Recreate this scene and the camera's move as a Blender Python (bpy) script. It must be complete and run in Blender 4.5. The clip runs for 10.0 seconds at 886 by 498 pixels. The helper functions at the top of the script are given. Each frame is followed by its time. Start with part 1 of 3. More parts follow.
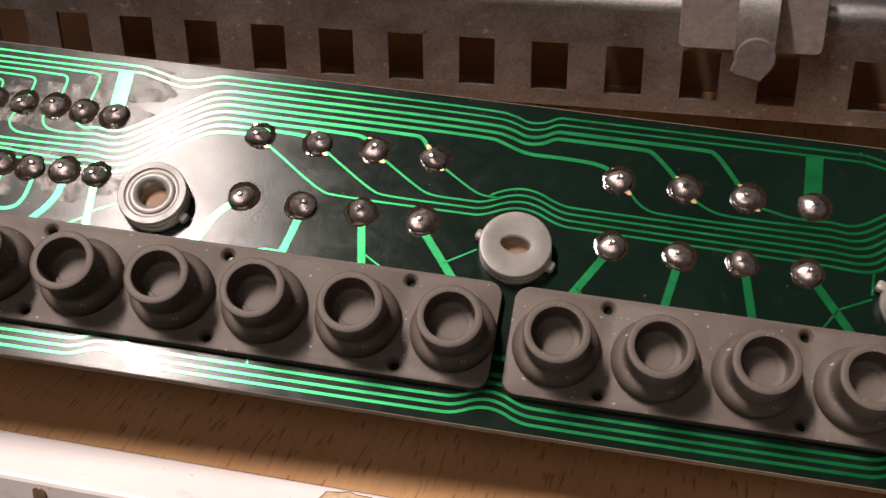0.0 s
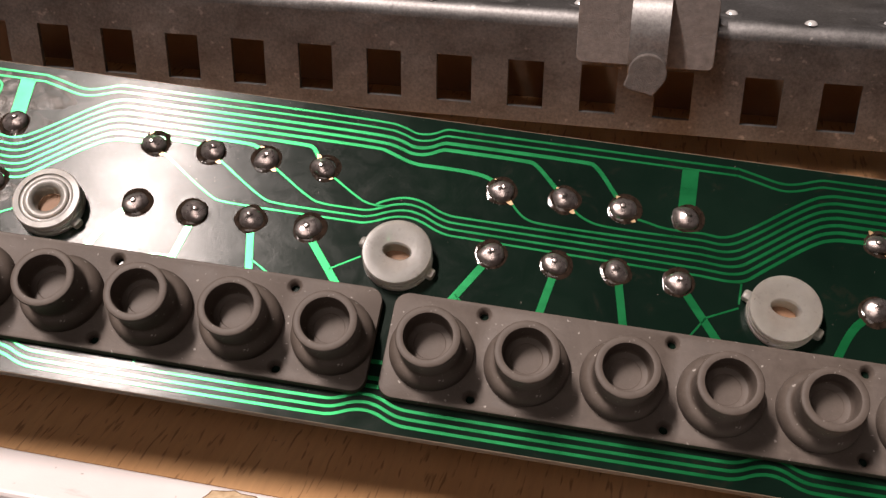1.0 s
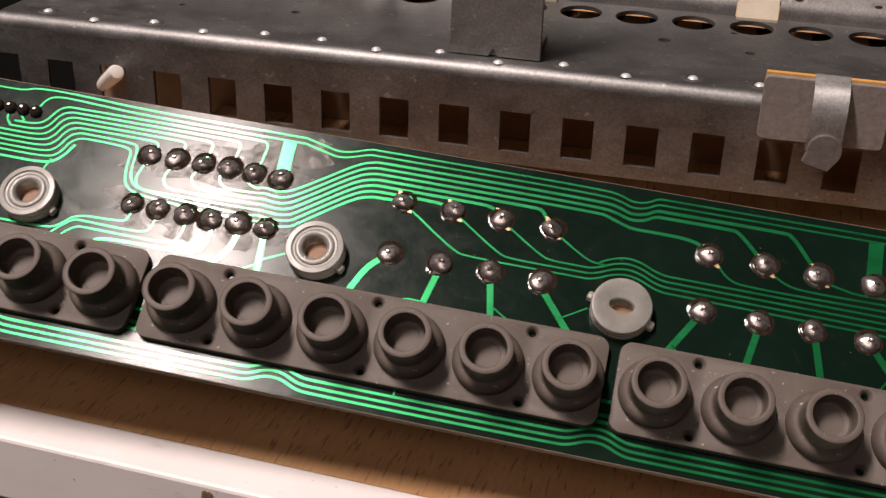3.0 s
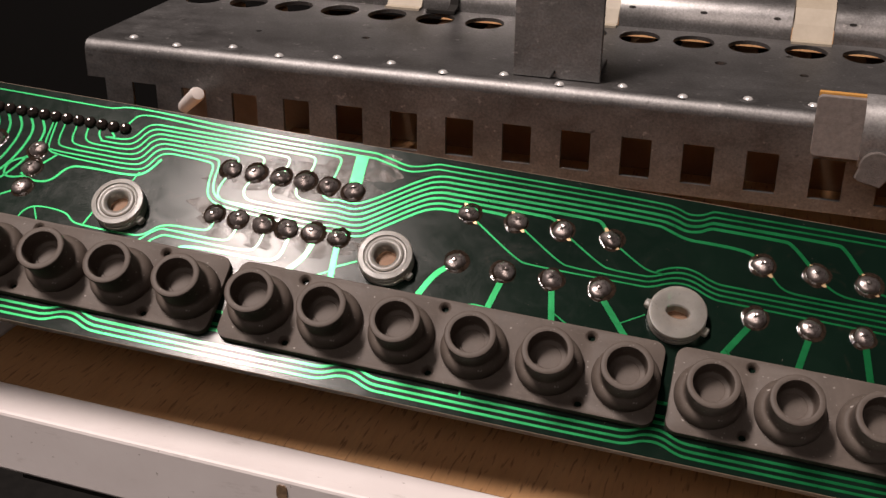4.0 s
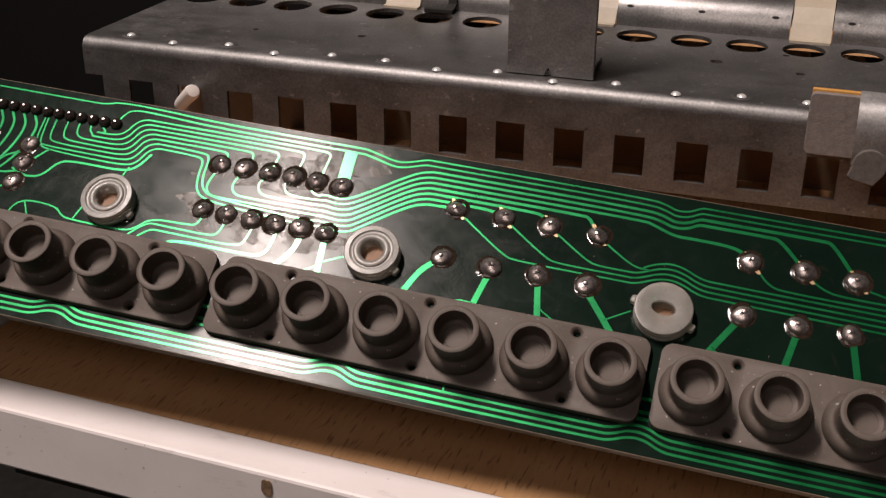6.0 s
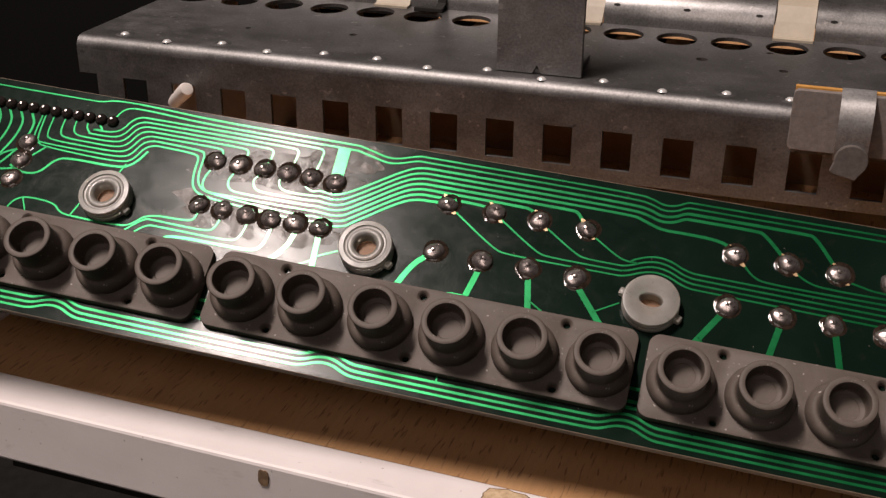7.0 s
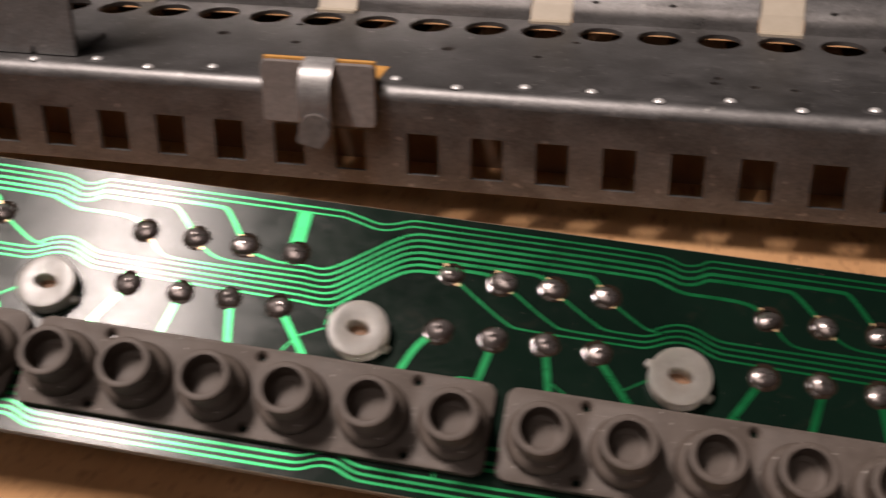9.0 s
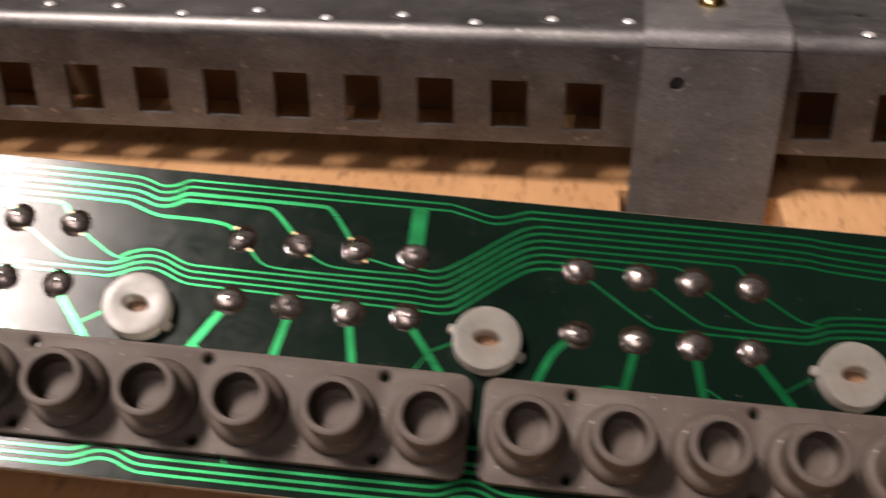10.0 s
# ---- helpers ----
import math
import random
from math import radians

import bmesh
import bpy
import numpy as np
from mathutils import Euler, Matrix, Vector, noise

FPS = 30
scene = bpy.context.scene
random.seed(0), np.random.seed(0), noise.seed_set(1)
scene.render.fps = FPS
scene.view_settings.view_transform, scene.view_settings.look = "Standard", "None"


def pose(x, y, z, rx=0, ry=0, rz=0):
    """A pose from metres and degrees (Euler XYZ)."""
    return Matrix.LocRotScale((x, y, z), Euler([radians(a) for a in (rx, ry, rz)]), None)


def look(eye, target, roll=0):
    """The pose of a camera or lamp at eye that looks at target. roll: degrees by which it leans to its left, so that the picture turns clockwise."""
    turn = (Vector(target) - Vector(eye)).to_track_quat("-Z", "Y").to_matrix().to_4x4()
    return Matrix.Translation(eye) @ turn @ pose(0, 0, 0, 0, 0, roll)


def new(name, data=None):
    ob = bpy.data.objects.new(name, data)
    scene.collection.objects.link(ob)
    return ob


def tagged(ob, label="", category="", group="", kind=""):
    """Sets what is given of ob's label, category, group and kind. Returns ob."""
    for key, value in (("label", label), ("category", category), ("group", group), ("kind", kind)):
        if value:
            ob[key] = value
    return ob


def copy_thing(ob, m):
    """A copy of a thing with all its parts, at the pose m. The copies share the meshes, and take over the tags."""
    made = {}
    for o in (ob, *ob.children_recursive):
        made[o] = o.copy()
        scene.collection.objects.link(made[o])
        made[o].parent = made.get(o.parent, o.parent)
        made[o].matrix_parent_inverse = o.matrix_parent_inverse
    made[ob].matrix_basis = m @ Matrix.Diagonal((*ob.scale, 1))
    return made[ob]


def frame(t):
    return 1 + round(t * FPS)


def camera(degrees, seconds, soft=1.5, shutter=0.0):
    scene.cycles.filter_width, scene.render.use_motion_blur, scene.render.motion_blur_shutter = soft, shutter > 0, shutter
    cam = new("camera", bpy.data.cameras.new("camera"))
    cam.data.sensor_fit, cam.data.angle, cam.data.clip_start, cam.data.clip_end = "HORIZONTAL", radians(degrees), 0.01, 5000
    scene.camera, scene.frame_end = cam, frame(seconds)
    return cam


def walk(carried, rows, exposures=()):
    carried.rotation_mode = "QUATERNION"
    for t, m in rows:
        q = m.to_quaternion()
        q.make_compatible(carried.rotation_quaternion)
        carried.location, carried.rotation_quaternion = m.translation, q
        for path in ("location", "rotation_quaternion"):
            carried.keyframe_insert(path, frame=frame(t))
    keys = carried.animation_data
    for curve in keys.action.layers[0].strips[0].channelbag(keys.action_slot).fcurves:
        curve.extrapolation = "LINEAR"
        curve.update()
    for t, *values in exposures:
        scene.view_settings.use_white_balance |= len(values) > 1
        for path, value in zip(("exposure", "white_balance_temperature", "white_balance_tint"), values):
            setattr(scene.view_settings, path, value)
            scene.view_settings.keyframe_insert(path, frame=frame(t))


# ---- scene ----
cam = camera(41.56, 10.0, soft=1.35, shutter=0.4)
PATH = [
    (0, (0.02114, -0.13025, 0.11357), (-0.01694, 0.04086, 0.01728), -0.52),
    (0.5, (0.02903, -0.13131, 0.11385), (-0.00879, 0.04040, 0.01853), 0.13),
    (1, (0.03605, -0.13173, 0.11626), (0.00122, 0.04057, 0.02087), 0.56),
    (1.5, (0.03439, -0.13617, 0.11816), (-0.00191, 0.03587, 0.02285), 0.85),
    (2, (0.03384, -0.14143, 0.11845), (-0.00376, 0.03055, 0.02353), 0.72),
    (2.5, (0.02761, -0.14909, 0.12596), (-0.01168, 0.02337, 0.03262), 1.82),
    (3, (0.01047, -0.15984, 0.13212), (-0.03168, 0.01303, 0.04080), 1.69),
    (4.5, (0.01376, -0.17296, 0.13304), (-0.04202, -0.00052, 0.04846), 0.23),
    (5, (0.01467, -0.17146, 0.13280), (-0.04161, 0.00106, 0.04872), -0.06),
    (5.5, (0.01547, -0.17267, 0.13143), (-0.04060, -0.00035, 0.04679), 0.19),
    (6, (0.01839, -0.17031, 0.13076), (-0.03737, 0.00183, 0.04555), 0.49),
    (7.5, (0.01904, -0.17664, 0.13524), (-0.03386, -0.00376, 0.04971), 0.60),
    (8, (0.04237, -0.17498, 0.14051), (-0.01321, -0.00242, 0.05603), -0.05),
    (8.5, (0.08000, -0.16527, 0.13072), (0.03026, 0.00927, 0.04668), -0.34),
    (9, (0.10885, -0.14737, 0.12897), (0.06858, 0.02777, 0.04119), -0.25),
    (9.5, (0.14559, -0.13041, 0.12505), (0.11333, 0.04381, 0.03228), -0.51),
    (10, (0.17966, -0.12496, 0.12009), (0.15439, 0.04803, 0.02294), -0.83),
]
walk(cam, [(t, look(eye, target, roll)) for t, eye, target, roll in PATH],
     exposures=((0.0, 0.12), (2.5, 0.11), (3.0, 0.0), (4.5, -0.28), (7.5, -0.32), (8.5, -0.24), (9.0, -0.16), (9.5, -0.06), (10.0, 0.22)))

# ---- light: a work lamp overhead, a softer room lamp behind the viewer, a dim warm room ----
def lamp(name, eye, target, size, tall, watts, colour, roll=0):
    data = bpy.data.lights.new(name, "AREA")
    data.shape, data.size, data.size_y, data.energy, data.color = "ELLIPSE", size, tall, watts, colour
    ob = new(name, data)
    ob.matrix_basis = look(eye, target, roll)
    return ob


lamp("work_lamp", (-0.575, -0.47, 1.80), (-0.575, 0.05, 0.03), 0.14, 0.78, 56.0, (1.0, 0.85, 0.79))
lamp("room_lamp", (-0.15, -1.15, 0.95), (0.03, 0.05, 0.03), 0.90, 0.60, 3.9, (1.0, 0.825, 0.75))
world = bpy.data.worlds.new("world")
scene.world = world
world.use_nodes = True
world.node_tree.nodes["Background"].inputs[0].default_value = (1.0, 0.85, 0.75, 1)
world.node_tree.nodes["Background"].inputs[1].default_value = 0.006


# ---- materials ----
class Mat:
    """A node material with a few shorthands."""

    def __init__(self, name):
        self.m = bpy.data.materials.new(name)
        self.m.use_nodes = True
        self.t = self.m.node_tree
        self.b = self.t.nodes["Principled BSDF"]

    def node(self, kind, **sets):
        n = self.t.nodes.new(kind)
        for key, v in sets.items():
            n.inputs[key.replace("_", " ")].default_value = v
        return n

    def link(self, a, b):
        self.t.links.new(a, b)

    def coords(self, scale=(1, 1, 1)):
        c = self.t.nodes.new("ShaderNodeTexCoord")
        mp = self.t.nodes.new("ShaderNodeMapping")
        mp.inputs["Scale"].default_value = scale
        self.link(c.outputs["Object"], mp.inputs["Vector"])
        return mp.outputs["Vector"]

    def noise(self, vec, scale, detail=5.0, rough=0.6, distort=0.0):
        n = self.node("ShaderNodeTexNoise", Scale=scale, Detail=detail, Roughness=rough, Distortion=distort)
        self.link(vec, n.inputs["Vector"])
        return n.outputs["Fac"]

    def ramp(self, fac, stops):
        r = self.t.nodes.new("ShaderNodeValToRGB")
        e = r.color_ramp.elements
        while len(e) < len(stops):
            e.new(0.5)
        for el, (p, c) in zip(e, stops):
            el.position = p
            el.color = (c, c, c, 1) if isinstance(c, (int, float)) else (*c, 1)
        self.link(fac, r.inputs["Fac"])
        return r.outputs["Color"]

    def mix(self, fac, a, b, how="MIX"):
        n = self.t.nodes.new("ShaderNodeMix")
        n.data_type, n.blend_type = "RGBA", how
        for v, i in ((fac, 0), (a, 6), (b, 7)):
            if hasattr(v, "is_output"):
                self.link(v, n.inputs[i])
            elif isinstance(v, tuple):
                n.inputs[i].default_value = (*v, 1)
            else:
                n.inputs[i].default_value = v
        return n.outputs[2]

    def bump(self, height, strength, distance):
        n = self.node("ShaderNodeBump", Strength=strength, Distance=distance)
        self.link(height, n.inputs["Height"])
        self.link(n.outputs["Normal"], self.b.inputs["Normal"])

    def put(self, **sets):
        for key, v in sets.items():
            s = self.b.inputs[key.replace("_", " ")]
            if hasattr(v, "is_output"):
                self.link(v, s)
            else:
                s.default_value = (*v, 1) if isinstance(v, tuple) else v
        return self


def wood_material():
    a = Mat("beech")
    v = a.coords((14, 2.2, 14))
    broad = a.noise(v, 3.0, 4, 0.55, 0.6)
    col = a.ramp(broad, [(0.25, (0.50, 0.27, 0.124)), (0.55, (0.60, 0.345, 0.167)), (0.8, (0.67, 0.408, 0.21))])
    fine = a.noise(a.coords((900, 90, 900)), 1.0, 3, 0.6)
    col = a.mix(0.22, col, a.ramp(fine, [(0.3, 0.35), (0.7, 1.0)]), "MULTIPLY")
    pores = a.noise(a.coords((1500, 190, 1500)), 1.0, 1, 0.4, 0.3)
    col = a.mix(a.ramp(pores, [(0.61, 0.0), (0.71, 0.6)]), col, (0.14, 0.06, 0.025))
    dirt = a.noise(a.coords(), 420, 2, 0.5)
    col = a.mix(a.ramp(dirt, [(0.74, 0.0), (0.80, 0.6)]), col, (0.10, 0.06, 0.04))
    a.put(Base_Color=col, Roughness=a.ramp(fine, [(0.2, 0.42), (0.8, 0.6)]))
    a.b.inputs["Specular IOR Level"].default_value = 0.35
    a.bump(pores, 0.25, 0.0002)
    return a.m


def white_material():
    a = Mat("white_edge_paint")
    v = a.coords()
    col = a.ramp(a.noise(v, 40, 5, 0.6), [(0.3, (0.75, 0.695, 0.685)), (0.7, (0.84, 0.79, 0.78))])
    scuff = a.noise(a.coords((60, 260, 200)), 1.0, 6, 0.7)
    col = a.mix(a.ramp(scuff, [(0.60, 0.0), (0.76, 0.5)]), col, (0.36, 0.31, 0.28))
    specks = a.noise(v, 700, 2, 0.5)
    col = a.mix(a.ramp(specks, [(0.73, 0.0), (0.78, 0.6)]), col, (0.2, 0.16, 0.13))
    a.put(Base_Color=col, Roughness=0.45)
    a.bump(a.noise(v, 900, 3, 0.6), 0.15, 0.0002)
    return a.m


def stain_material(name, dark, light):
    a = Mat(name)
    col = a.ramp(a.noise(a.coords(), 500, 5, 0.65), [(0.35, dark), (0.6, light)])
    a.put(Base_Color=col, Roughness=0.75)
    return a.m


def steel_material(name="galvanised_steel", low=0.15, high=0.27, rough=(0.40, 0.56), metal=0.85):
    a = Mat(name)
    v = a.coords()
    big = a.noise(v, 70, 6, 0.65, 0.4)
    streak = a.noise(a.coords((140, 330, 330)), 1.0, 5, 0.7)
    col = a.ramp(big, [(0.3, (low, low * 0.97, low * 0.95)), (0.7, (high, high * 0.985, high * 0.98))])
    col = a.mix(0.35, col, a.ramp(streak, [(0.25, 0.42), (0.62, 1.0)]), "MULTIPLY")
    spots = a.noise(v, 330, 3, 0.55)
    col = a.mix(a.ramp(spots, [(0.68, 0.0), (0.76, 0.55)]), col, (low * 0.45, low * 0.42, low * 0.4))
    chips = a.noise(v, 520, 2, 0.5)
    col = a.mix(a.ramp(chips, [(0.67, 0.0), (0.75, 0.55)]), col, (0.5, 0.48, 0.46))
    grain = a.noise(v, 1700, 4, 0.7)
    col = a.mix(0.55, col, a.ramp(grain, [(0.30, 0.45), (0.68, 1.25)]), "MULTIPLY")
    rgh = a.ramp(a.mix(0.5, big, streak), [(0.3, rough[0]), (0.7, rough[1])])
    a.put(Base_Color=col, Metallic=metal, Roughness=rgh)
    a.bump(a.noise(v, 1500, 3, 0.6), 0.14, 0.0001)
    return a.m


def board_material():
    a = Mat("dark_board_lacquer")
    v = a.coords()
    smear = a.noise(a.coords((120, 300, 120)), 1.0, 6, 0.7, 0.8)
    flux = a.noise(v, 130, 5, 0.7, 1.2)
    col = a.ramp(a.noise(v, 45, 3), [(0.3, (0.003, 0.009, 0.006)), (0.7, (0.005, 0.014, 0.009))])
    col = a.mix(a.ramp(flux, [(0.60, 0.0), (0.75, 0.35)]), col, (0.028, 0.021, 0.014))
    dust = a.noise(v, 1500, 2, 0.5)
    col = a.mix(a.ramp(dust, [(0.745, 0.0), (0.79, 0.5)]), col, (0.25, 0.22, 0.19))
    rgh = a.mix(0.5, a.ramp(smear, [(0.3, 0.15), (0.7, 0.22)]), a.ramp(flux, [(0.40, 0.15), (0.72, 0.28)]))
    a.put(Base_Color=col, Roughness=rgh)
    a.b.inputs["Specular IOR Level"].default_value = 0.17
    a.bump(a.mix(0.35, smear, a.noise(v, 2200, 3, 0.6)), 0.07, 0.0003)
    return a.m


def trace_material():
    a = Mat("green_lacquered_copper")
    col = a.ramp(a.noise(a.coords(), 220, 4), [(0.3, (0.008, 0.18, 0.052)), (0.7, (0.013, 0.25, 0.076))])
    a.put(Base_Color=col, Metallic=0.75, Roughness=a.ramp(a.noise(a.coords((120, 300, 120)), 1.0, 6, 0.7, 0.8), [(0.3, 0.26), (0.7, 0.36)]))
    a.put(Coat_Weight=0.5, Coat_Roughness=0.13)
    return a.m


def rubber_material():
    a = Mat("grey_brown_rubber")
    v = a.coords()
    col = a.ramp(a.noise(v, 260, 7, 0.75), [(0.3, (0.076, 0.060, 0.050)), (0.7, (0.120, 0.097, 0.082))])
    bloom = a.noise(v, 75, 6, 0.7, 0.6)
    col = a.mix(a.ramp(bloom, [(0.48, 0.0), (0.72, 0.45)]), col, (0.165, 0.138, 0.120))
    stain = a.noise(v, 130, 5, 0.65)
    col = a.mix(a.ramp(stain, [(0.54, 0.0), (0.74, 0.5)]), col, (0.058, 0.047, 0.039))
    scuff = a.noise(a.coords((260, 1500, 700)), 1.0, 4, 0.7)
    col = a.mix(a.ramp(scuff, [(0.62, 0.0), (0.74, 0.4)]), col, (0.19, 0.165, 0.145))
    dust = a.noise(v, 1300, 2, 0.5)
    col = a.mix(a.ramp(dust, [(0.69, 0.0), (0.73, 0.8)]), col, (0.38, 0.35, 0.32))
    a.put(Base_Color=col, Roughness=a.ramp(stain, [(0.3, 0.50), (0.7, 0.68)]))
    a.b.inputs["Specular IOR Level"].default_value = 0.35
    a.bump(a.mix(0.4, a.noise(v, 2600, 3, 0.6), a.noise(v, 500, 4, 0.6)), 0.30, 0.00015)
    return a.m


def solder_material():
    a = Mat("solder")
    v = a.coords()
    col = a.ramp(a.noise(v, 700, 4), [(0.3, (0.40, 0.345, 0.33)), (0.7, (0.62, 0.565, 0.55))])
    film = a.noise(v, 420, 3, 0.6)
    col = a.mix(a.ramp(film, [(0.44, 0.0), (0.62, 0.7)]), col, (0.13, 0.088, 0.074))
    a.put(Base_Color=col, Metallic=0.9, Roughness=a.ramp(a.noise(v, 1200, 3), [(0.3, 0.24), (0.7, 0.38)]))
    a.put(Coat_Weight=0.4, Coat_Roughness=0.06)
    a.bump(a.noise(v, 700, 3), 0.14, 0.0002)
    return a.m


def flux_material():
    """Clear dark resin that has set round the joints."""
    a = Mat("brown_flux")
    col = a.ramp(a.noise(a.coords(), 900, 4), [(0.3, (0.010, 0.008, 0.006)), (0.7, (0.045, 0.030, 0.022))])
    a.put(Base_Color=col, Roughness=0.10)
    a.bump(a.noise(a.coords(), 900, 3), 0.30, 0.0002)
    return a.m


def film_material():
    """A crazed film of dried resin, thin enough to see the tracks through."""
    a = Mat("dried_flux_film")
    v = a.coords()
    patch = a.noise(v, 150, 6, 0.7, 0.8)
    wrinkle = a.noise(a.coords((420, 300, 400)), 1.0, 5, 0.7, 1.5)
    col = a.ramp(wrinkle, [(0.3, (0.05, 0.038, 0.028)), (0.7, (0.16, 0.135, 0.11))])
    a.put(Base_Color=col, Roughness=a.ramp(wrinkle, [(0.3, 0.14), (0.7, 0.34)]), Alpha=a.ramp(patch, [(0.44, 0.0), (0.56, 0.4), (0.72, 0.75)]))
    a.bump(wrinkle, 0.5, 0.0004)
    return a.m


def nylon_material():
    a = Mat("milky_nylon")
    v = a.coords()
    col = a.ramp(a.noise(v, 350, 5, 0.65), [(0.3, (0.55, 0.52, 0.47)), (0.7, (0.72, 0.69, 0.63))])
    grime = a.noise(v, 900, 4, 0.7)
    col = a.mix(a.ramp(grime, [(0.58, 0.0), (0.75, 0.5)]), col, (0.22, 0.18, 0.14))
    a.put(Base_Color=col, Roughness=a.ramp(a.noise(v, 240, 4), [(0.3, 0.26), (0.7, 0.42)]), Transmission_Weight=0.7, IOR=1.45)
    a.b.inputs["Subsurface Weight"].default_value = 0.1
    a.b.inputs["Subsurface Radius"].default_value = (0.002, 0.0016, 0.0012)
    a.bump(a.noise(v, 1300, 3), 0.18, 0.0001)
    return a.m


def plain(name, dark, light, scale=300, rough=0.6, metal=0.0, bump=0.15):
    a = Mat(name)
    col = a.ramp(a.noise(a.coords(), scale, 6, 0.65), [(0.3, dark), (0.7, light)])
    a.put(Base_Color=col, Roughness=rough, Metallic=metal)
    a.bump(a.noise(a.coords(), scale * 5, 3), bump, 0.0002)
    return a.m


BEECH, WHITE, STEEL = wood_material(), white_material(), steel_material()
BRACKET = steel_material("bracket_steel", 0.20, 0.32, (0.40, 0.56), 0.6)
BRIGHT = steel_material("bright_steel", 0.24, 0.36, (0.26, 0.38), 0.8)
BOARD, TRACE, RUBBER, SOLDER, FLUX, NYLON = board_material(), trace_material(), rubber_material(), solder_material(), flux_material(), nylon_material()
FILM = film_material()
# pale and hardly metallic: the lamp's glint on the dimples, put into colour
GLINT = plain("dimple_glint", (0.66, 0.65, 0.64), (0.80, 0.79, 0.78), 400, 0.28, 0.35, 0.05)
DARKJOINT = plain("flux_coated_pin", (0.02, 0.015, 0.013), (0.05, 0.04, 0.036), 900, 0.18, 0.3)
# dark brown that holds the shade seen through slots and round holes
SHADEBROWN = plain("shade_brown", (0.07, 0.042, 0.024), (0.11, 0.068, 0.040), 120, 0.8)
KEYWOOD = plain("key_wood", (0.16, 0.085, 0.04), (0.24, 0.13, 0.065), 150, 0.7)
SCREENBROWN = plain("screen_brown", (0.24, 0.165, 0.11), (0.32, 0.22, 0.15), 150, 0.75)
LAMINATE = plain("board_core", (0.09, 0.065, 0.04), (0.15, 0.11, 0.07), 500, 0.7)
PAD = plain("grey_fibre", (0.15, 0.13, 0.12), (0.24, 0.21, 0.195), 700, 0.85, 0, 0.5)
KRAFT = plain("orange_card", (0.50, 0.24, 0.05), (0.62, 0.33, 0.09), 600, 0.8)
CREAM = plain("cream_plastic", (0.40, 0.345, 0.265), (0.48, 0.42, 0.33), 200, 0.5)
PEGMAT = plain("white_plastic", (0.72, 0.66, 0.62), (0.80, 0.75, 0.71), 300, 0.4)
BRASS = plain("brass", (0.55, 0.40, 0.16), (0.72, 0.55, 0.25), 500, 0.25, 1.0)
TANSTAIN = stain_material("glue_stain", (0.40, 0.27, 0.15), (0.62, 0.47, 0.30))
CHIP = stain_material("chipped_edge", (0.12, 0.075, 0.045), (0.26, 0.17, 0.10))
TAN = plain("phenolic_core", (0.20, 0.105, 0.055), (0.27, 0.15, 0.08), 400, 0.6)
COPPER = plain("bare_copper", (0.42, 0.27, 0.13), (0.60, 0.42, 0.24), 900, 0.35, 0.4)
# near-black base colour puts the room's darkness into walls and ceiling
ROOM_DARK = plain("room_darkness", (0.004, 0.0035, 0.003), (0.006, 0.005, 0.0045), 3, 0.9)
FLOORMAT = plain("dark_carpet", (0.010, 0.009, 0.008), (0.02, 0.018, 0.016), 60, 0.95)


# ---- mesh helpers ----
def part(name, bm, material, parent=None, label="", smooth=False, m=None):
    """Links a bmesh as one mesh object, under a thing or a part if given."""
    bmesh.ops.recalc_face_normals(bm, faces=bm.faces)
    me = bpy.data.meshes.new(name)
    bm.to_mesh(me)
    bm.free()
    me.materials.append(material)
    if smooth:
        me.polygons.foreach_set("use_smooth", [True] * len(me.polygons))
        me.set_sharp_from_angle(angle=radians(38))
    ob = new(name, me)
    ob.parent = parent
    if m is not None:
        ob.matrix_basis = m
    if label:
        ob["label"] = label
    return ob


def sub(name, me, parent, m, label=""):
    """Another object on a mesh that exists."""
    ob = new(name, me)
    ob.parent, ob.matrix_basis = parent, m
    if label:
        ob["label"] = label
    return ob


def thing(name, label, category, m=None, group="", kind=""):
    ob = new(name)
    ob.empty_display_size = 0.01
    if m is not None:
        ob.matrix_basis = m
    return tagged(ob, label, category, group, kind)


def box_bm(x0, x1, y0, y1, z0, z1, bevel=0.0, seg=2):
    bm = bmesh.new()
    bmesh.ops.create_cube(bm, size=1, matrix=Matrix.Translation(((x0 + x1) / 2, (y0 + y1) / 2, (z0 + z1) / 2)) @ Matrix.Diagonal((x1 - x0, y1 - y0, z1 - z0, 1)))
    if bevel:
        bmesh.ops.bevel(bm, geom=bm.edges[:], offset=bevel, segments=seg, affect="EDGES", profile=0.5)
    return bm


def circle(x, y, r, n=24, ry=None):
    return [(x + r * math.cos(2 * math.pi * k / n), y + (ry or r) * math.sin(2 * math.pi * k / n)) for k in range(n)]


def rect(x0, x1, y0, y1):
    return [(x0, y0), (x1, y0), (x1, y1), (x0, y1)]


def round_rect(x0, x1, y0, y1, r, n=6):
    out = []
    for cx, cy, a in ((x1 - r, y1 - r, 0), (x0 + r, y1 - r, 90), (x0 + r, y0 + r, 180), (x1 - r, y0 + r, 270)):
        out += [(cx + r * math.cos(radians(a + 90 * k / n)), cy + r * math.sin(radians(a + 90 * k / n))) for k in range(n + 1)]
    return out


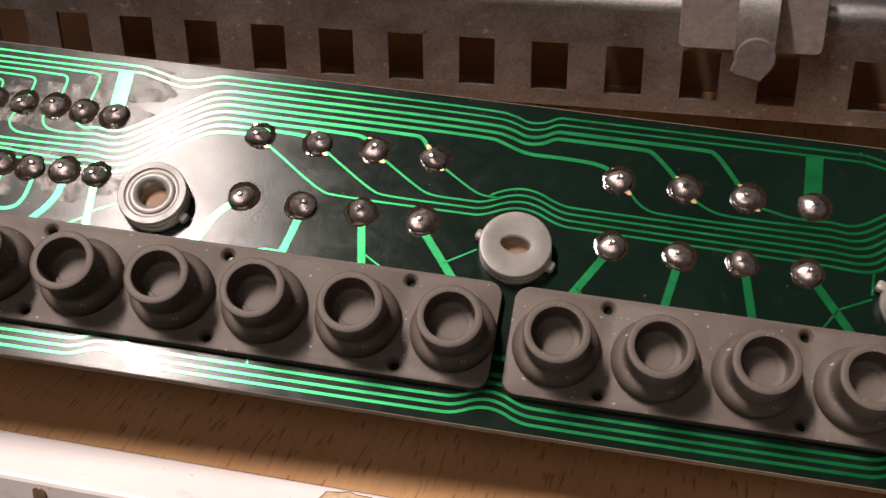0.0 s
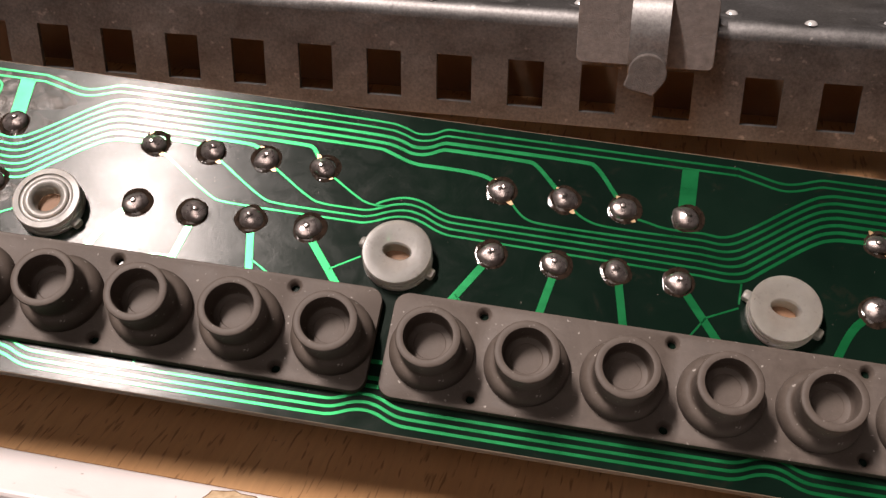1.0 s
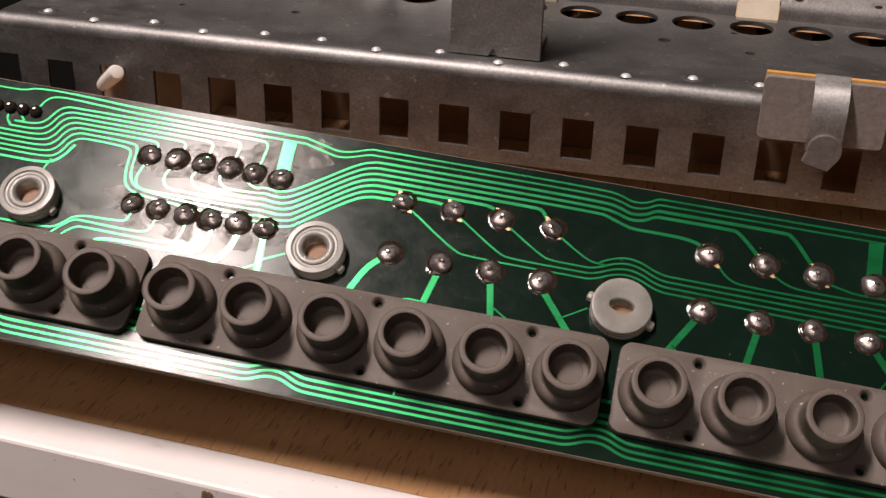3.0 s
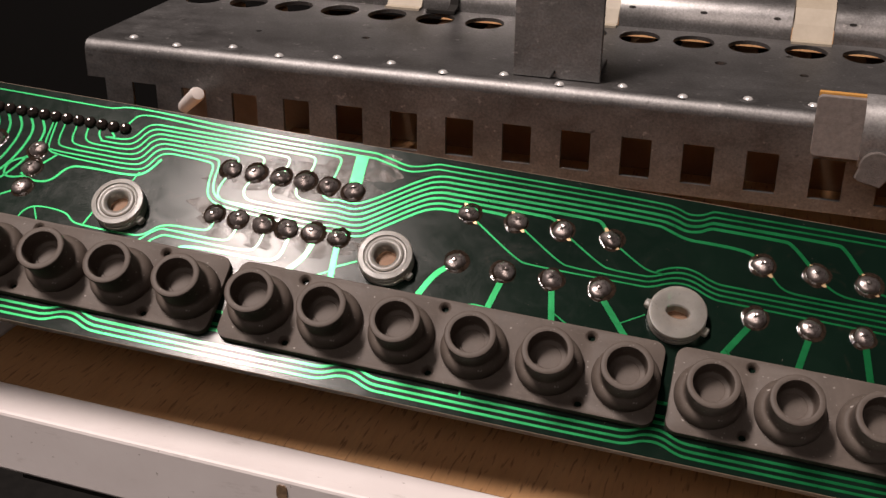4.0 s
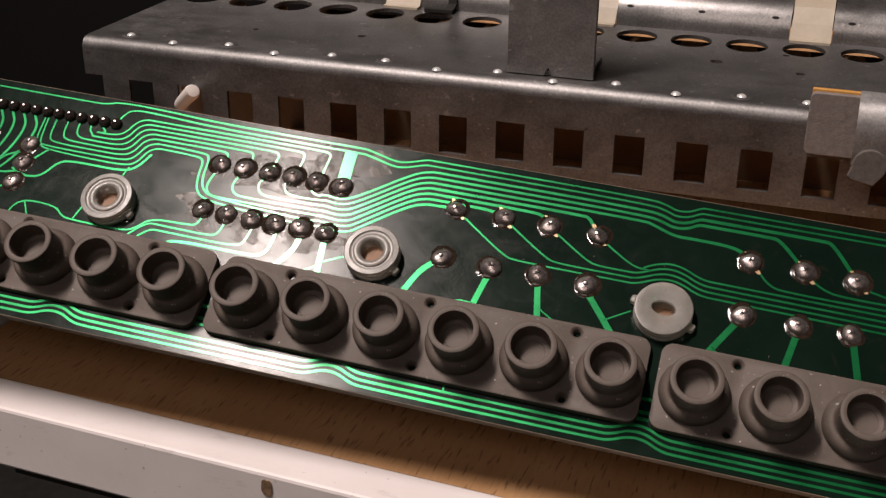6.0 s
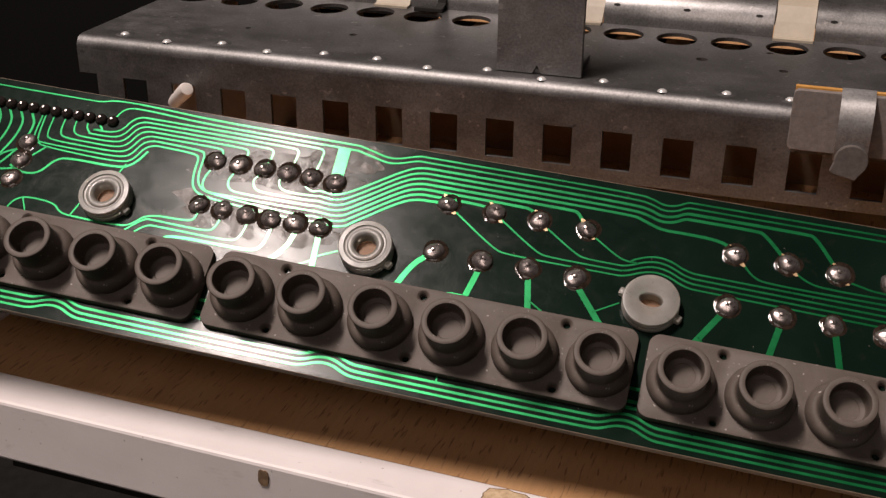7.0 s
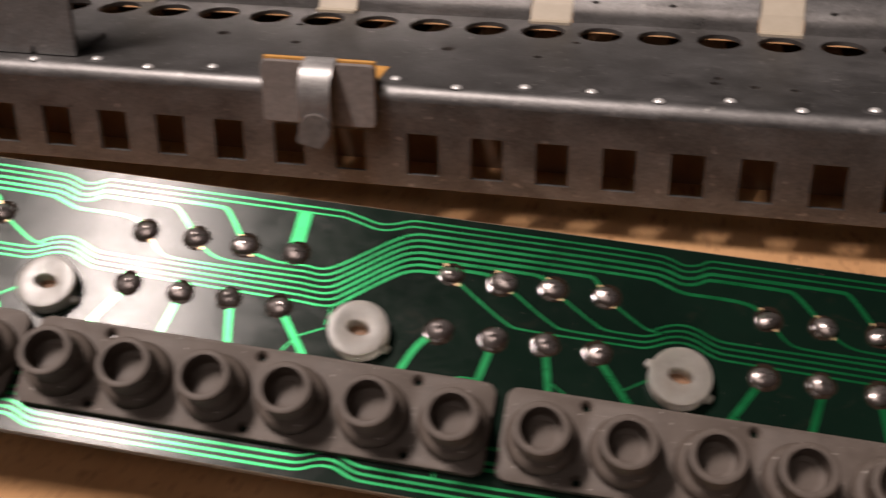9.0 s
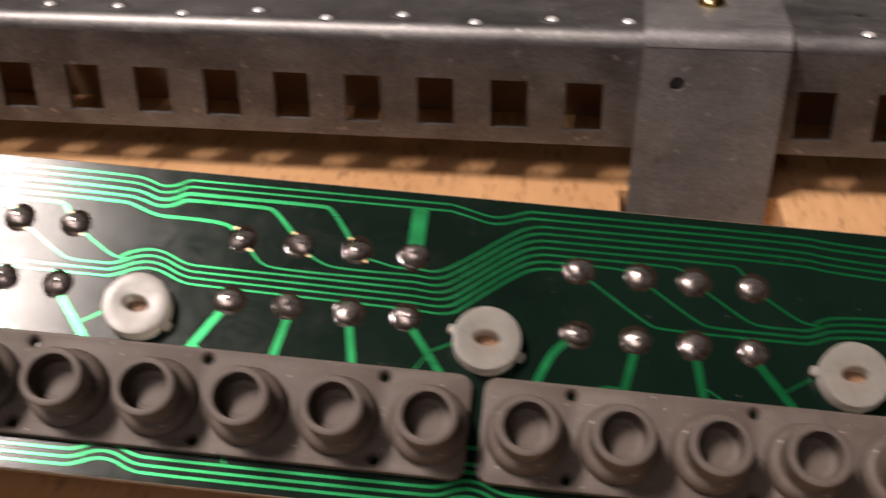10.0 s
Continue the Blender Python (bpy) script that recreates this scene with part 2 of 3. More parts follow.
def sheet_bm(outline, holes, z0, z1, bevel=0.0):
    """A sheet with an outline and holes, from z0 up to z1."""
    bm = bmesh.new()
    for loop in (outline, *holes):
        vs = [bm.verts.new((x, y, z1)) for x, y in loop]
        for k, v in enumerate(vs):
            bm.edges.new((v, vs[(k + 1) % len(vs)]))
    bmesh.ops.triangle_fill(bm, use_beauty=True, edges=bm.edges[:])
    top = bm.faces[:]
    rim = [e for e in bm.edges if len(e.link_faces) == 1]
    made = bmesh.ops.extrude_face_region(bm, geom=top)["geom"]
    bmesh.ops.translate(bm, verts=[g for g in made if isinstance(g, bmesh.types.BMVert)], vec=(0, 0, z0 - z1))
    if bevel:
        rim = [e for e in rim if e.is_valid]
        bmesh.ops.bevel(bm, geom=rim, offset=bevel, segments=2, affect="EDGES", profile=0.5)
    return bm


def lathe_bm(profile, n=40, close=False):
    """Turns (radius, height) pairs round z; a third number squeezes y."""
    bm = bmesh.new()
    rings = []
    for p in profile:
        r, z = p[0], p[1]
        q = p[2] if len(p) > 2 else 1.0
        if r < 1e-7:
            rings.append([bm.verts.new((0, 0, z))])
        else:
            rings.append([bm.verts.new((r * math.cos(2 * math.pi * k / n), q * r * math.sin(2 * math.pi * k / n), z)) for k in range(n)])
    pairs = list(zip(rings, rings[1:]))
    if close:
        pairs.append((rings[-1], rings[0]))
    for a, b in pairs:
        for k in range(n):
            j = (k + 1) % n
            if len(a) == 1 and len(b) > 1:
                bm.faces.new((a[0], b[j], b[k]))
            elif len(b) == 1 and len(a) > 1:
                bm.faces.new((a[k], a[j], b[0]))
            elif len(a) > 1:
                bm.faces.new((a[k], a[j], b[j], b[k]))
    return bm


def soft_line(points, rounds=3):
    """Cuts the corners of a line."""
    for _ in range(rounds):
        out = [points[0]]
        for (ax, ay), (bx, by) in zip(points, points[1:]):
            out += [(ax * 0.75 + bx * 0.25, ay * 0.75 + by * 0.25), (ax * 0.25 + bx * 0.75, ay * 0.25 + by * 0.75)]
        out.append(points[-1])
        points = out
    return points


def ribbon_bm(points, width, z0, z1, end_width=None):
    """A flat strip along a line."""
    bm = bmesh.new()
    rows, count = [], len(points)
    for k, (x, y) in enumerate(points):
        ax, ay = points[max(k - 1, 0)]
        bx, by = points[min(k + 1, count - 1)]
        d = math.hypot(bx - ax, by - ay) or 1.0
        w = (width + ((end_width or width) - width) * k / (count - 1)) / 2
        nx, ny = -(by - ay) / d * w, (bx - ax) / d * w
        e = max(1 - 0.00006 / w, 0.6)
        rows.append([bm.verts.new((x + sx * s, y + sy * s, z)) for sx, sy, s, z in ((nx, ny, 1, z0), (nx, ny, e, z1), (-nx, -ny, e, z1), (-nx, -ny, 1, z0))])
    for a, b in zip(rows, rows[1:]):
        for k in range(3):
            bm.faces.new((a[k], a[k + 1], b[k + 1], b[k]))
    bm.faces.new(rows[0])
    bm.faces.new(rows[-1][::-1])
    return bm


def profile_bm(profile, x0, x1, thick):
    """A bent sheet: a (y, z) line with a thickness, drawn out along x."""
    bm = bmesh.new()
    rows = []
    count = len(profile)
    for k, (y, z) in enumerate(profile):
        ay, az = profile[max(k - 1, 0)]
        by, bz = profile[min(k + 1, count - 1)]
        d = math.hypot(by - ay, bz - az) or 1.0
        ny, nz = -(bz - az) / d * thick, (by - ay) / d * thick
        rows.append([bm.verts.new(c) for c in ((x0, y, z), (x1, y, z), (x1, y - ny, z - nz), (x0, y - ny, z - nz))])
    for a, b in zip(rows, rows[1:]):
        for k in range(4):
            bm.faces.new((a[k], a[(k + 1) % 4], b[(k + 1) % 4], b[k]))
    bm.faces.new(rows[0])
    bm.faces.new(rows[-1][::-1])
    return bm


MM = 0.001

# ---- the room ----
def wall(name, x0, x1, y0, y1, z0, z1, mat, label):
    return tagged(part(name, box_bm(x0, x1, y0, y1, z0, z1), mat), label, "wall" if "wall" in name else name, kind="structure")


wall("floor", -1.8, 2.0, -1.9, 1.9, -0.78, -0.74, FLOORMAT, "dark carpeted floor far below the table")
wall("ceiling", -1.8, 2.0, -1.9, 1.9, 2.00, 2.04, ROOM_DARK, "plain ceiling over the work table, coloured near-black for the unlit room")
wall("wall_north", -1.8, 2.0, 1.80, 1.84, -0.74, 2.00, ROOM_DARK, "plain wall behind the table, coloured near-black for the unlit room")
wall("wall_south", -1.8, 2.0, -1.84, -1.80, -0.74, 2.00, ROOM_DARK, "plain wall behind the viewer, coloured near-black for the unlit room")
wall("wall_west", -1.80, -1.76, -1.80, 1.80, -0.74, 2.00, ROOM_DARK, "plain side wall, coloured near-black for the unlit room")
wall("wall_east", 1.96, 2.0, -1.80, 1.80, -0.74, 2.00, ROOM_DARK, "plain side wall, coloured near-black for the unlit room")

# ---- the table ----
table = thing("work_table", "beech-veneered table board with a worn white painted edge", "table", pose(0, -0.0019, 0, 0, 0.7, -1.85))
part("tabletop", box_bm(-0.148, 0.75, -0.0021, 0.62, -0.0140, 0.0), BEECH, table, "brown beech veneer with short dark pores")
part("front_edge", box_bm(-0.1585, 0.75, -0.0121, -0.0023, -0.0142, 0.0004, 0.0007), WHITE, table, "scuffed white painted edge")
part("side_edge", box_bm(-0.1585, -0.1482, -0.0019, 0.100, -0.0142, 0.0004, 0.0007), WHITE, table, "scuffed white painted edge")
part("underside", box_bm(-0.14, 0.74, 0.004, 0.61, -0.030, -0.0143), FLOORMAT, table)
for x, y in ((-0.10, 0.05), (0.70, 0.05), (-0.10, 0.57), (0.70, 0.57)):
    part("leg", box_bm(x - 0.02, x + 0.02, y - 0.02, y + 0.02, -0.74, -0.030), FLOORMAT, table)


def blot(name, x, y, rx, ry, mat, label, seed, upright=False):
    """A thin uneven fleck on the white edge."""
    rng = random.Random(seed)
    outline = []
    for k in range(26):
        a = 2 * math.pi * k / 26
        r = 0.86 + 0.14 * rng.random()
        q = (abs(math.cos(a)) ** 3 + abs(math.sin(a)) ** 3) ** (-1 / 3)
        outline.append((rx * r * q * math.cos(a), ry * r * q * math.sin(a)))
    m = pose(x, -0.0122, y, 90, 0, 0) if upright else pose(x, y, 0.0004, 0, 0, 0)
    return part(name, sheet_bm(outline, [], -0.0002, 0.00012), mat, table, label, m=m)


blot("glue_stain", -0.0205, -0.0065, 0.0045, 0.0034, TANSTAIN, "pale tan glue stain", 3)
blot("stain_rim", -0.0205, -0.0065, 0.0048, 0.0037, CHIP, "thin dark outline of the stain", 3).location.z = 0.00034
blot("chip", -0.0665, -0.0027, 0.0012, 0.0019, CHIP, "small brown chip in the paint", 5, True)
blot("chip", 0.060, -0.0030, 0.0010, 0.0012, CHIP, "small brown chip in the paint", 6, True)

# ---- the wooden base under the chassis ----
base_board = part("base_board", sheet_bm([(-0.118, 0.057), (0.1842, 0.057), (0.1842, 0.0757), (0.2134, 0.0757), (0.2134, 0.057), (0.44, 0.057), (0.44, 0.112), (-0.118, 0.112)], [], -0.004, 0.0222), BEECH)
tagged(base_board, "brown beech base board with a notch, under the steel chassis", "board")

# ---- the key chassis ----
PLATE_Z, FACE_Y = 0.0530, 0.0763
chassis = thing("key_chassis", "grey galvanised steel keyboard chassis with square slots and round holes", "chassis")
LEFT, RIGHT = -0.1580, 0.420

holes = [circle((-149.6 + 13.79 * k) * MM, 125.0 * MM, 5.2 * MM, 28, 6.0 * MM) for k in range(41)]
rng = random.Random(8)
for x, y, r in ((-91.6, 101, 1.1), (-120, 98, 0.8), (-3.5, 108, 1.5), (16, 104, 1.1), (12, 119, 0.9), (52, 106, 1.5), (73, 104, 1.0), (80, 117, 0.9),
                (112, 93, 1.0), (112.5, 96.5, 1.0), (120, 92, 1.0), (128, 91.5, 1.0), (160, 96, 1.2), (226, 90, 1.1), (233, 90, 1.1), (150, 112, 0.9)):
    holes.append(circle(x * MM, y * MM, r * MM, 12))
part("top_plate", sheet_bm(rect(LEFT, RIGHT, FACE_Y + 0.003, 0.1345), holes, PLATE_Z - 0.001, PLATE_Z), STEEL, chassis)

slots = []
for k in range(-9, 30):
    x = (-21.4 + 13.78 * k if k <= 4 else 49.7 + 13.73 * (k - 5)) * MM
    slots.append(rect(x, x + 6.8 * MM, 33.8 * MM, 43.1 * MM))
flange = sheet_bm([(LEFT, 50 * MM), (LEFT, 43.5 * MM), (-153 * MM, 43.5 * MM), (-153 * MM, 30.9 * MM), (RIGHT, 30.9 * MM), (RIGHT, 50 * MM)], slots, 0, 0.001)
part("front_flange", flange, STEEL, chassis, "steel flange with a row of square slots", m=Matrix(((1, 0, 0, 0), (0, 0, -1, FACE_Y + 0.001), (0, 1, 0, 0), (0, 0, 0, 1))))
arc = [(FACE_Y + 0.003 - 0.003 * math.cos(radians(a)), 0.050 + 0.003 * math.sin(radians(a))) for a in range(0, 91, 10)]
part("bent_rim", profile_bm(arc, LEFT, RIGHT, 0.001), STEEL, chassis, "rounded shiny steel bend", smooth=True)

dimple = ring = None
for k in range(42):
    y = 78.9 if k % 12 in (1, 3, 6, 8, 10) else 82.0
    m = pose((-147.0 + 13.79 * k) * MM, y * MM, PLATE_Z)
    if dimple is None:
        dimple = part("dimple", lathe_bm([(1.15 * MM, 0), (1.0 * MM, 0.22 * MM), (0.8 * MM, 0.42 * MM), (0.5 * MM, 0.56 * MM), (0.2 * MM, 0.61 * MM), (0, 0.62 * MM)], 20), GLINT, chassis, "small pressed dimple with its glint in the colour", True, m)
    else:
        sub("dimple", dimple.data, chassis, m, "small pressed dimple with its glint in the colour")
    if y < 80:
        continue
    if ring is None:
        ring = part("dimple_ring", lathe_bm([(1.1 * MM, 0.05 * MM), (1.6 * MM, 0.22 * MM), (2.0 * MM, 0.14 * MM), (2.4 * MM, 0.0)], 24), STEEL, chassis, smooth=True, m=m)
    else:
        sub("dimple_ring", ring.data, chassis, m)

# the rear lip, cut where the cream tabs pass over it
lip = [(0.1345 + 0.008 - 0.008 * math.cos(radians(a)), PLATE_Z - 0.0005 + 0.0095 * math.sin(radians(a))) for a in range(0, 91, 9)] + [(0.150, PLATE_Z + 0.009)]
edges = [-157.0] + [v for c in range(6) for v in (-97.7 + 54.7 * c, -87.3 + 54.7 * c)] + [420.0]
for a, b in zip(edges[::2], edges[1::2]):
    part("rear_lip", profile_bm(lip, a * MM, b * MM, 0.001), BRIGHT, chassis, "upturned rounded steel lip", True)
# flat dark ovals laid on the lip give the shade of uncut slots
for k in range(30):
    if min(abs(-141 + 18.6 * k + 92.5 - 54.7 * c) for c in range(7)) > 8:
        part("lip_slot_shade", sheet_bm(circle(0, 0, 0.95 * MM, 16, 0.4 * MM), [], 0, 0.0002), FLOORMAT, chassis, "small flat dark oval for the shade in a slot", m=pose((-141 + 18.6 * k) * MM, 0.1361, PLATE_Z + 0.0049, 64, 0, 0))
# added board at the back, hides the lit table so the openings stay dark
part("rear_screen", box_bm(LEFT + 0.03, RIGHT, 0.1495, 0.1505, -0.004, 0.0462), SHADEBROWN, chassis, "added dark brown screen closing off the back")
# added screen between slots and lit levers, for dark slot interiors
part("inner_screen", box_bm(LEFT + 0.004, RIGHT - 0.02, 0.1123, 0.1143, -0.004, 0.0455), SCREENBROWN, chassis, "added brown screen that keeps the slots dark")
part("end_foot", box_bm(0.402, 0.4032, 0.120, 0.149, -0.005, PLATE_Z - 0.0011), STEEL, chassis)
part("end_foot", box_bm(0.300, 0.3012, FACE_Y + 0.004, 0.149, 0.0221, PLATE_Z - 0.0011), STEEL, chassis)

guide = thing("key_guide", "cream plastic guide strip with tabs along the steel chassis", "guide strip")
part("strip", box_bm(LEFT, RIGHT, 0.1515, 0.163, 0.052, 0.0625, 0.0006), CREAM, guide)
tab_line = [(0.1525, 0.0626), (0.146, 0.0626), (0.1395, 0.0605), (0.1362, 0.0570), (0.1338, 0.0536), (0.1315, 0.0536)]
for c in range(6):
    x = (-97.5 + 54.7 * c) * MM
    part("tab", profile_bm([(y, z) for y, z in tab_line[::-1]], x, x + 0.0100, 0.0012), CREAM, guide)
part("riser", box_bm(0.380, RIGHT, 0.1535, 0.1615, -0.006, 0.0519), CREAM, guide)


def screw(x, y, z, parent):
    s = part("screw", lathe_bm([(0, 0), (2.6 * MM, 0), (2.6 * MM, 0.6 * MM), (2.0 * MM, 1.4 * MM), (0.9 * MM, 1.7 * MM), (0, 1.75 * MM)], 24), BRASS, parent, "small brass screw head", True, pose(x, y, z))
    part("slot", box_bm(-2 * MM, 2 * MM, -0.25 * MM, 0.25 * MM, 1.3 * MM, 1.78 * MM), FLOORMAT, s)


def bracket():
    """A bent steel bracket hooked over the chassis, down to the table."""
    b = thing("steel_bracket", "bent grey steel bracket screwed over the chassis edge", "bracket")
    face = sheet_bm([(0.1852, 0.0110), (0.2108, 0.0110), (0.2120, 0.0510), (0.1868, 0.0510)], [circle(0.1930, 0.0445, 1.35 * MM, 18)], 0, 0.0011)
    part("front_leaf", face, BRACKET, b, m=Matrix(((1, 0, 0, 0), (0, 0, -1, 0.0752), (0, 1, 0, 0), (0, 0, 0, 1))))
    part("bend", profile_bm([(0.0771 - 0.003 * math.cos(radians(a)), 0.0512 + 0.003 * math.sin(radians(a))) for a in range(0, 91, 15)], 0.1868, 0.2120, 0.0011), BRACKET, b, smooth=True)
    part("top_leaf", box_bm(0.1868, 0.2120, 0.0771, 0.1120, 0.0531, 0.0542), BRACKET, b)
    screw(0.1990, 0.0905, 0.0542, b)


bracket()

post = thing("steel_post", "upright flat grey steel bracket standing on the chassis", "bracket")
leaf = sheet_bm([(-48.3 * MM, 53.2 * MM), (-39.6 * MM, 53.2 * MM), (-38.6 * MM, 55.0 * MM), (-37.6 * MM, 53.2 * MM), (-28.1 * MM, 53.2 * MM), (-28.1 * MM, 120 * MM), (-48.3 * MM, 120 * MM)], [], 0, 0.0012, 0.0002)
part("upright", leaf, BRACKET, post, m=Matrix(((1, 0, 0, 0), (0, 0, -1, 0.0832), (0, 1, 0, 0), (0, 0, 0, 1))))
part("foot", box_bm(-0.0470, -0.0294, 0.0832, 0.0990, 0.0531, 0.0542), BRACKET, post)

rear_screw = thing("rear_screw", "small brass screw on the chassis behind the holes", "screw")
screw(0.1390, 0.1440, PLATE_Z + 0.009, rear_screw)


strap = thing("black_strap", "thin black bent metal strap over the rear steel lip", "strap")
part("arm", profile_bm([(0.1310, PLATE_Z + 0.0012), (0.1338, PLATE_Z + 0.0020), (0.1352, PLATE_Z + 0.0075), (0.1375, PLATE_Z + 0.0112), (0.1480, PLATE_Z + 0.0115)], -0.0792, -0.0768, 0.0008), FLOORMAT, strap)
part("toe", box_bm(-0.0850, -0.0768, 0.1300, 0.1318, PLATE_Z, PLATE_Z + 0.0012, 0.0002), FLOORMAT, strap)


def spring_clip():
    c = thing("spring_clip", "grey fibre pad with bent metal spring on the steel edge", "clip")
    lay = Matrix(((1, 0, 0, 0), (0, 0, -1, 0.0749), (0, 1, 0, 0), (0, 0, 0, 1)))
    part("pad", sheet_bm(round_rect(0.0190, 0.0437, 0.0446, 0.0580, 0.0012, 4), [], 0, 0.0013, 0.0002), PAD, c, "grey fibre pad", m=lay)
    part("backing", box_bm(0.0192, 0.0435, 0.0751, 0.0762, 0.0500, 0.0585, 0.0002), KRAFT, c, "orange card backing")
    part("hook", profile_bm([(0.0752, 0.0583), (0.0790, 0.0572), (0.0800, 0.0532), (0.090, 0.0531)], 0.0200, 0.0425, 0.0008), KRAFT, c)
    strip = soft_line([(0.0700, 0.0445), (0.0690, 0.0475), (0.0688, 0.0530), (0.0705, 0.0572), (0.0745, 0.0587), (0.0756, 0.0588)], 2)
    part("spring", profile_bm(strip, 0.0286, 0.0354, 0.0006), steel_material("spring_steel", 0.40, 0.5, (0.4, 0.55), 0.7), c, "bent grey metal strip", True)
    tongue = [(0.0034 * math.cos(radians(a)), 0.0034 * math.sin(radians(a))) for a in range(-40, 200, 12)] + [(-0.0040, -0.0024), (-0.0034, -0.0030), (0.0012, -0.0041)]
    part("tongue", sheet_bm(tongue, [], 0, 0.0013, 0.0002), plain("dark_fibre", (0.085, 0.073, 0.066), (0.14, 0.12, 0.11), 700, 0.85, 0, 0.5), c, "rounded fibre tongue", m=pose(0.0322, 0.0690, 0.0453, 86, 0, 4))


spring_clip()

peg = thing("plastic_peg", "short white plastic peg poking out of a slot", "peg", look((-0.1335, 0.0790, 0.0365), (-0.1200, 0.0665, 0.0470)) @ pose(0, 0, 0, 180, 0, 0))
part("shaft", lathe_bm([(0, -4 * MM), (1.4 * MM, -4 * MM), (1.7 * MM, 6 * MM), (1.9 * MM, 15.0 * MM), (1.5 * MM, 16.3 * MM), (0, 16.6 * MM)], 20), PEGMAT, peg, smooth=True)

# ---- the circuit board: x along it, y up its slope, z out of its solder side ----
BOARD_M = Matrix(((0.99643, 0.00351, 0.08435, 0.0), (0.04651, 0.81100, -0.58319, 0.0), (-0.07045, 0.58503, 0.80794, 0.02098), (0, 0, 0, 1)))
TOP = -1.5  # the solder side, in mm
board = thing("circuit_board", "dark green circuit board with light green tracks, solder side up", "circuit board", BOARD_M)
POSTS = [-111.7, -56.3, -1.0, 55.7, 110.3, 164.8, 220.3]
POST_Y = 19.8
part("laminate", sheet_bm([(p * MM, q * MM) for p, q in ((-176, -7.0), (242, -7.0), (242, 44.9), (-176, 44.9))],
                          [], (TOP - 1.6) * MM, (TOP - 0.05) * MM), LAMINATE, board, "brown board edge")
part("solder_mask", sheet_bm([(p * MM, q * MM) for p, q in ((-175.9, -6.85), (241.9, -6.85), (241.9, 44.75), (-175.9, 44.75))],
                             [], (TOP - 0.049) * MM, TOP * MM), BOARD, board, "very dark green glossy lacquer")


def track(points, width=0.45, rounds=3, end_width=None):
    pts = [(x * MM, y * MM) for x, y in soft_line(points, rounds)]
    return part("track", ribbon_bm(pts, width * MM, TOP * MM, (TOP + 0.05) * MM, end_width and end_width * MM), TRACE, board)


def blob_bm(seed):
    """A solder cone with a wire end, a little lopsided."""
    rg = random.Random(seed)
    bm = lathe_bm([(1.78 * MM, 0), (1.72 * MM, 0.38 * MM), (1.54 * MM, 0.72 * MM), (1.24 * MM, 0.98 * MM), (0.84 * MM, 1.17 * MM), (0.44 * MM, 1.32 * MM), (0.36 * MM, 1.52 * MM), (0.27 * MM, 1.66 * MM), (0, 1.71 * MM)], 28)
    ox, oy = rg.uniform(-0.3, 0.3), rg.uniform(-0.3, 0.3)
    for v in bm.verts:
        n = noise.noise(v.co * 450 + Vector((seed * 7.1, 0, 0))) * 0.22
        h = v.co.z / (1.9 * MM)
        v.co.z *= 0.85 + 0.16 * noise.noise(v.co * 500 + Vector((0, seed * 5.3, 0)))
        v.co.x = v.co.x * (1.12 + n) + 1.6 * ox * h * MM
        v.co.y = v.co.y * (0.96 + n) + 1.6 * oy * h * MM
    return bm


def flux_bm(seed):
    rg = random.Random(seed)
    bm = lathe_bm([(1.5 * MM, 0.02 * MM), (1.6 * MM, 0.30 * MM), (1.85 * MM, 0.16 * MM), (2.05 * MM, 0.09 * MM), (2.22 * MM, 0.07 * MM), (2.40 * MM, 0.015 * MM)], 28)
    ox, oy = rg.uniform(-0.2, 0.3), rg.uniform(-0.25, 0.2)
    for v in bm.verts:
        n = 1 + 0.13 * noise.noise(v.co * 420 + Vector((seed * 3.3, 2, 0)))
        v.co.x, v.co.y = v.co.x * n + ox * MM, v.co.y * n + oy * MM
    return bm


BLOBS, FLUXES = [], []
for s in range(6):
    o = part("solder_joint", blob_bm(s + 1), SOLDER, board, smooth=True)
    BLOBS.append(o.data)
    bpy.data.objects.remove(o)
    o = part("flux_ring", flux_bm(s + 1), FLUX, board, smooth=True)
    FLUXES.append(o.data)
    bpy.data.objects.remove(o)
joint_rng = random.Random(12)
wedge = part("bare_copper", sheet_bm([(-0.45 * MM, 0.2 * MM), (0.45 * MM, 0.2 * MM), (0.26 * MM, -0.85 * MM), (-0.24 * MM, -0.6 * MM)], [], 0, 0.05 * MM), COPPER, board)
WEDGE = wedge.data
bpy.data.objects.remove(wedge)


def bare(x, y, turn):
    """A fleck of untinned copper where a track leaves a joint."""
    sub("bare_copper", WEDGE, board, pose(x * MM, y * MM, (TOP + 0.055) * MM, 0, 0, turn), "bare copper fleck")


def joint(x, y, size=1.0):
    s = joint_rng.randrange(6)
    jx, jy = joint_rng.uniform(-0.15, 0.15), joint_rng.uniform(-0.15, 0.15)
    k = size * joint_rng.uniform(0.98, 1.10)
    m = pose((x + jx) * MM, (y + jy) * MM, TOP * MM, 0, 0, joint_rng.uniform(-40, 40)) @ Matrix.Diagonal((k, k, min(k, 1.0), 1))
    o = sub("solder_joint", BLOBS[s], board, m, "shiny solder joint")
    sub("flux_ring", FLUXES[(s + 2) % 6], o, Matrix.Identity(4), "brown flux ring")


JOINTS_A = [13.7, 23.0, 31.9, 41.0]
JOINTS_B = [13.9, 23.4, 32.6, 41.9]  # from the middle spacer
HI, LO = 33.5, 22.7


def dip(x, y, down=1.7, left=7.5, right=6.5):
    """A shallow bend of a top track round a spacer at x."""
    return [(x - left, y), (x - left + 3.2, y - down * 0.45), (x - 0.9, y - down), (x + 1.6, y - down * 0.8), (x + right - 1.5, y), (x + right, y)]


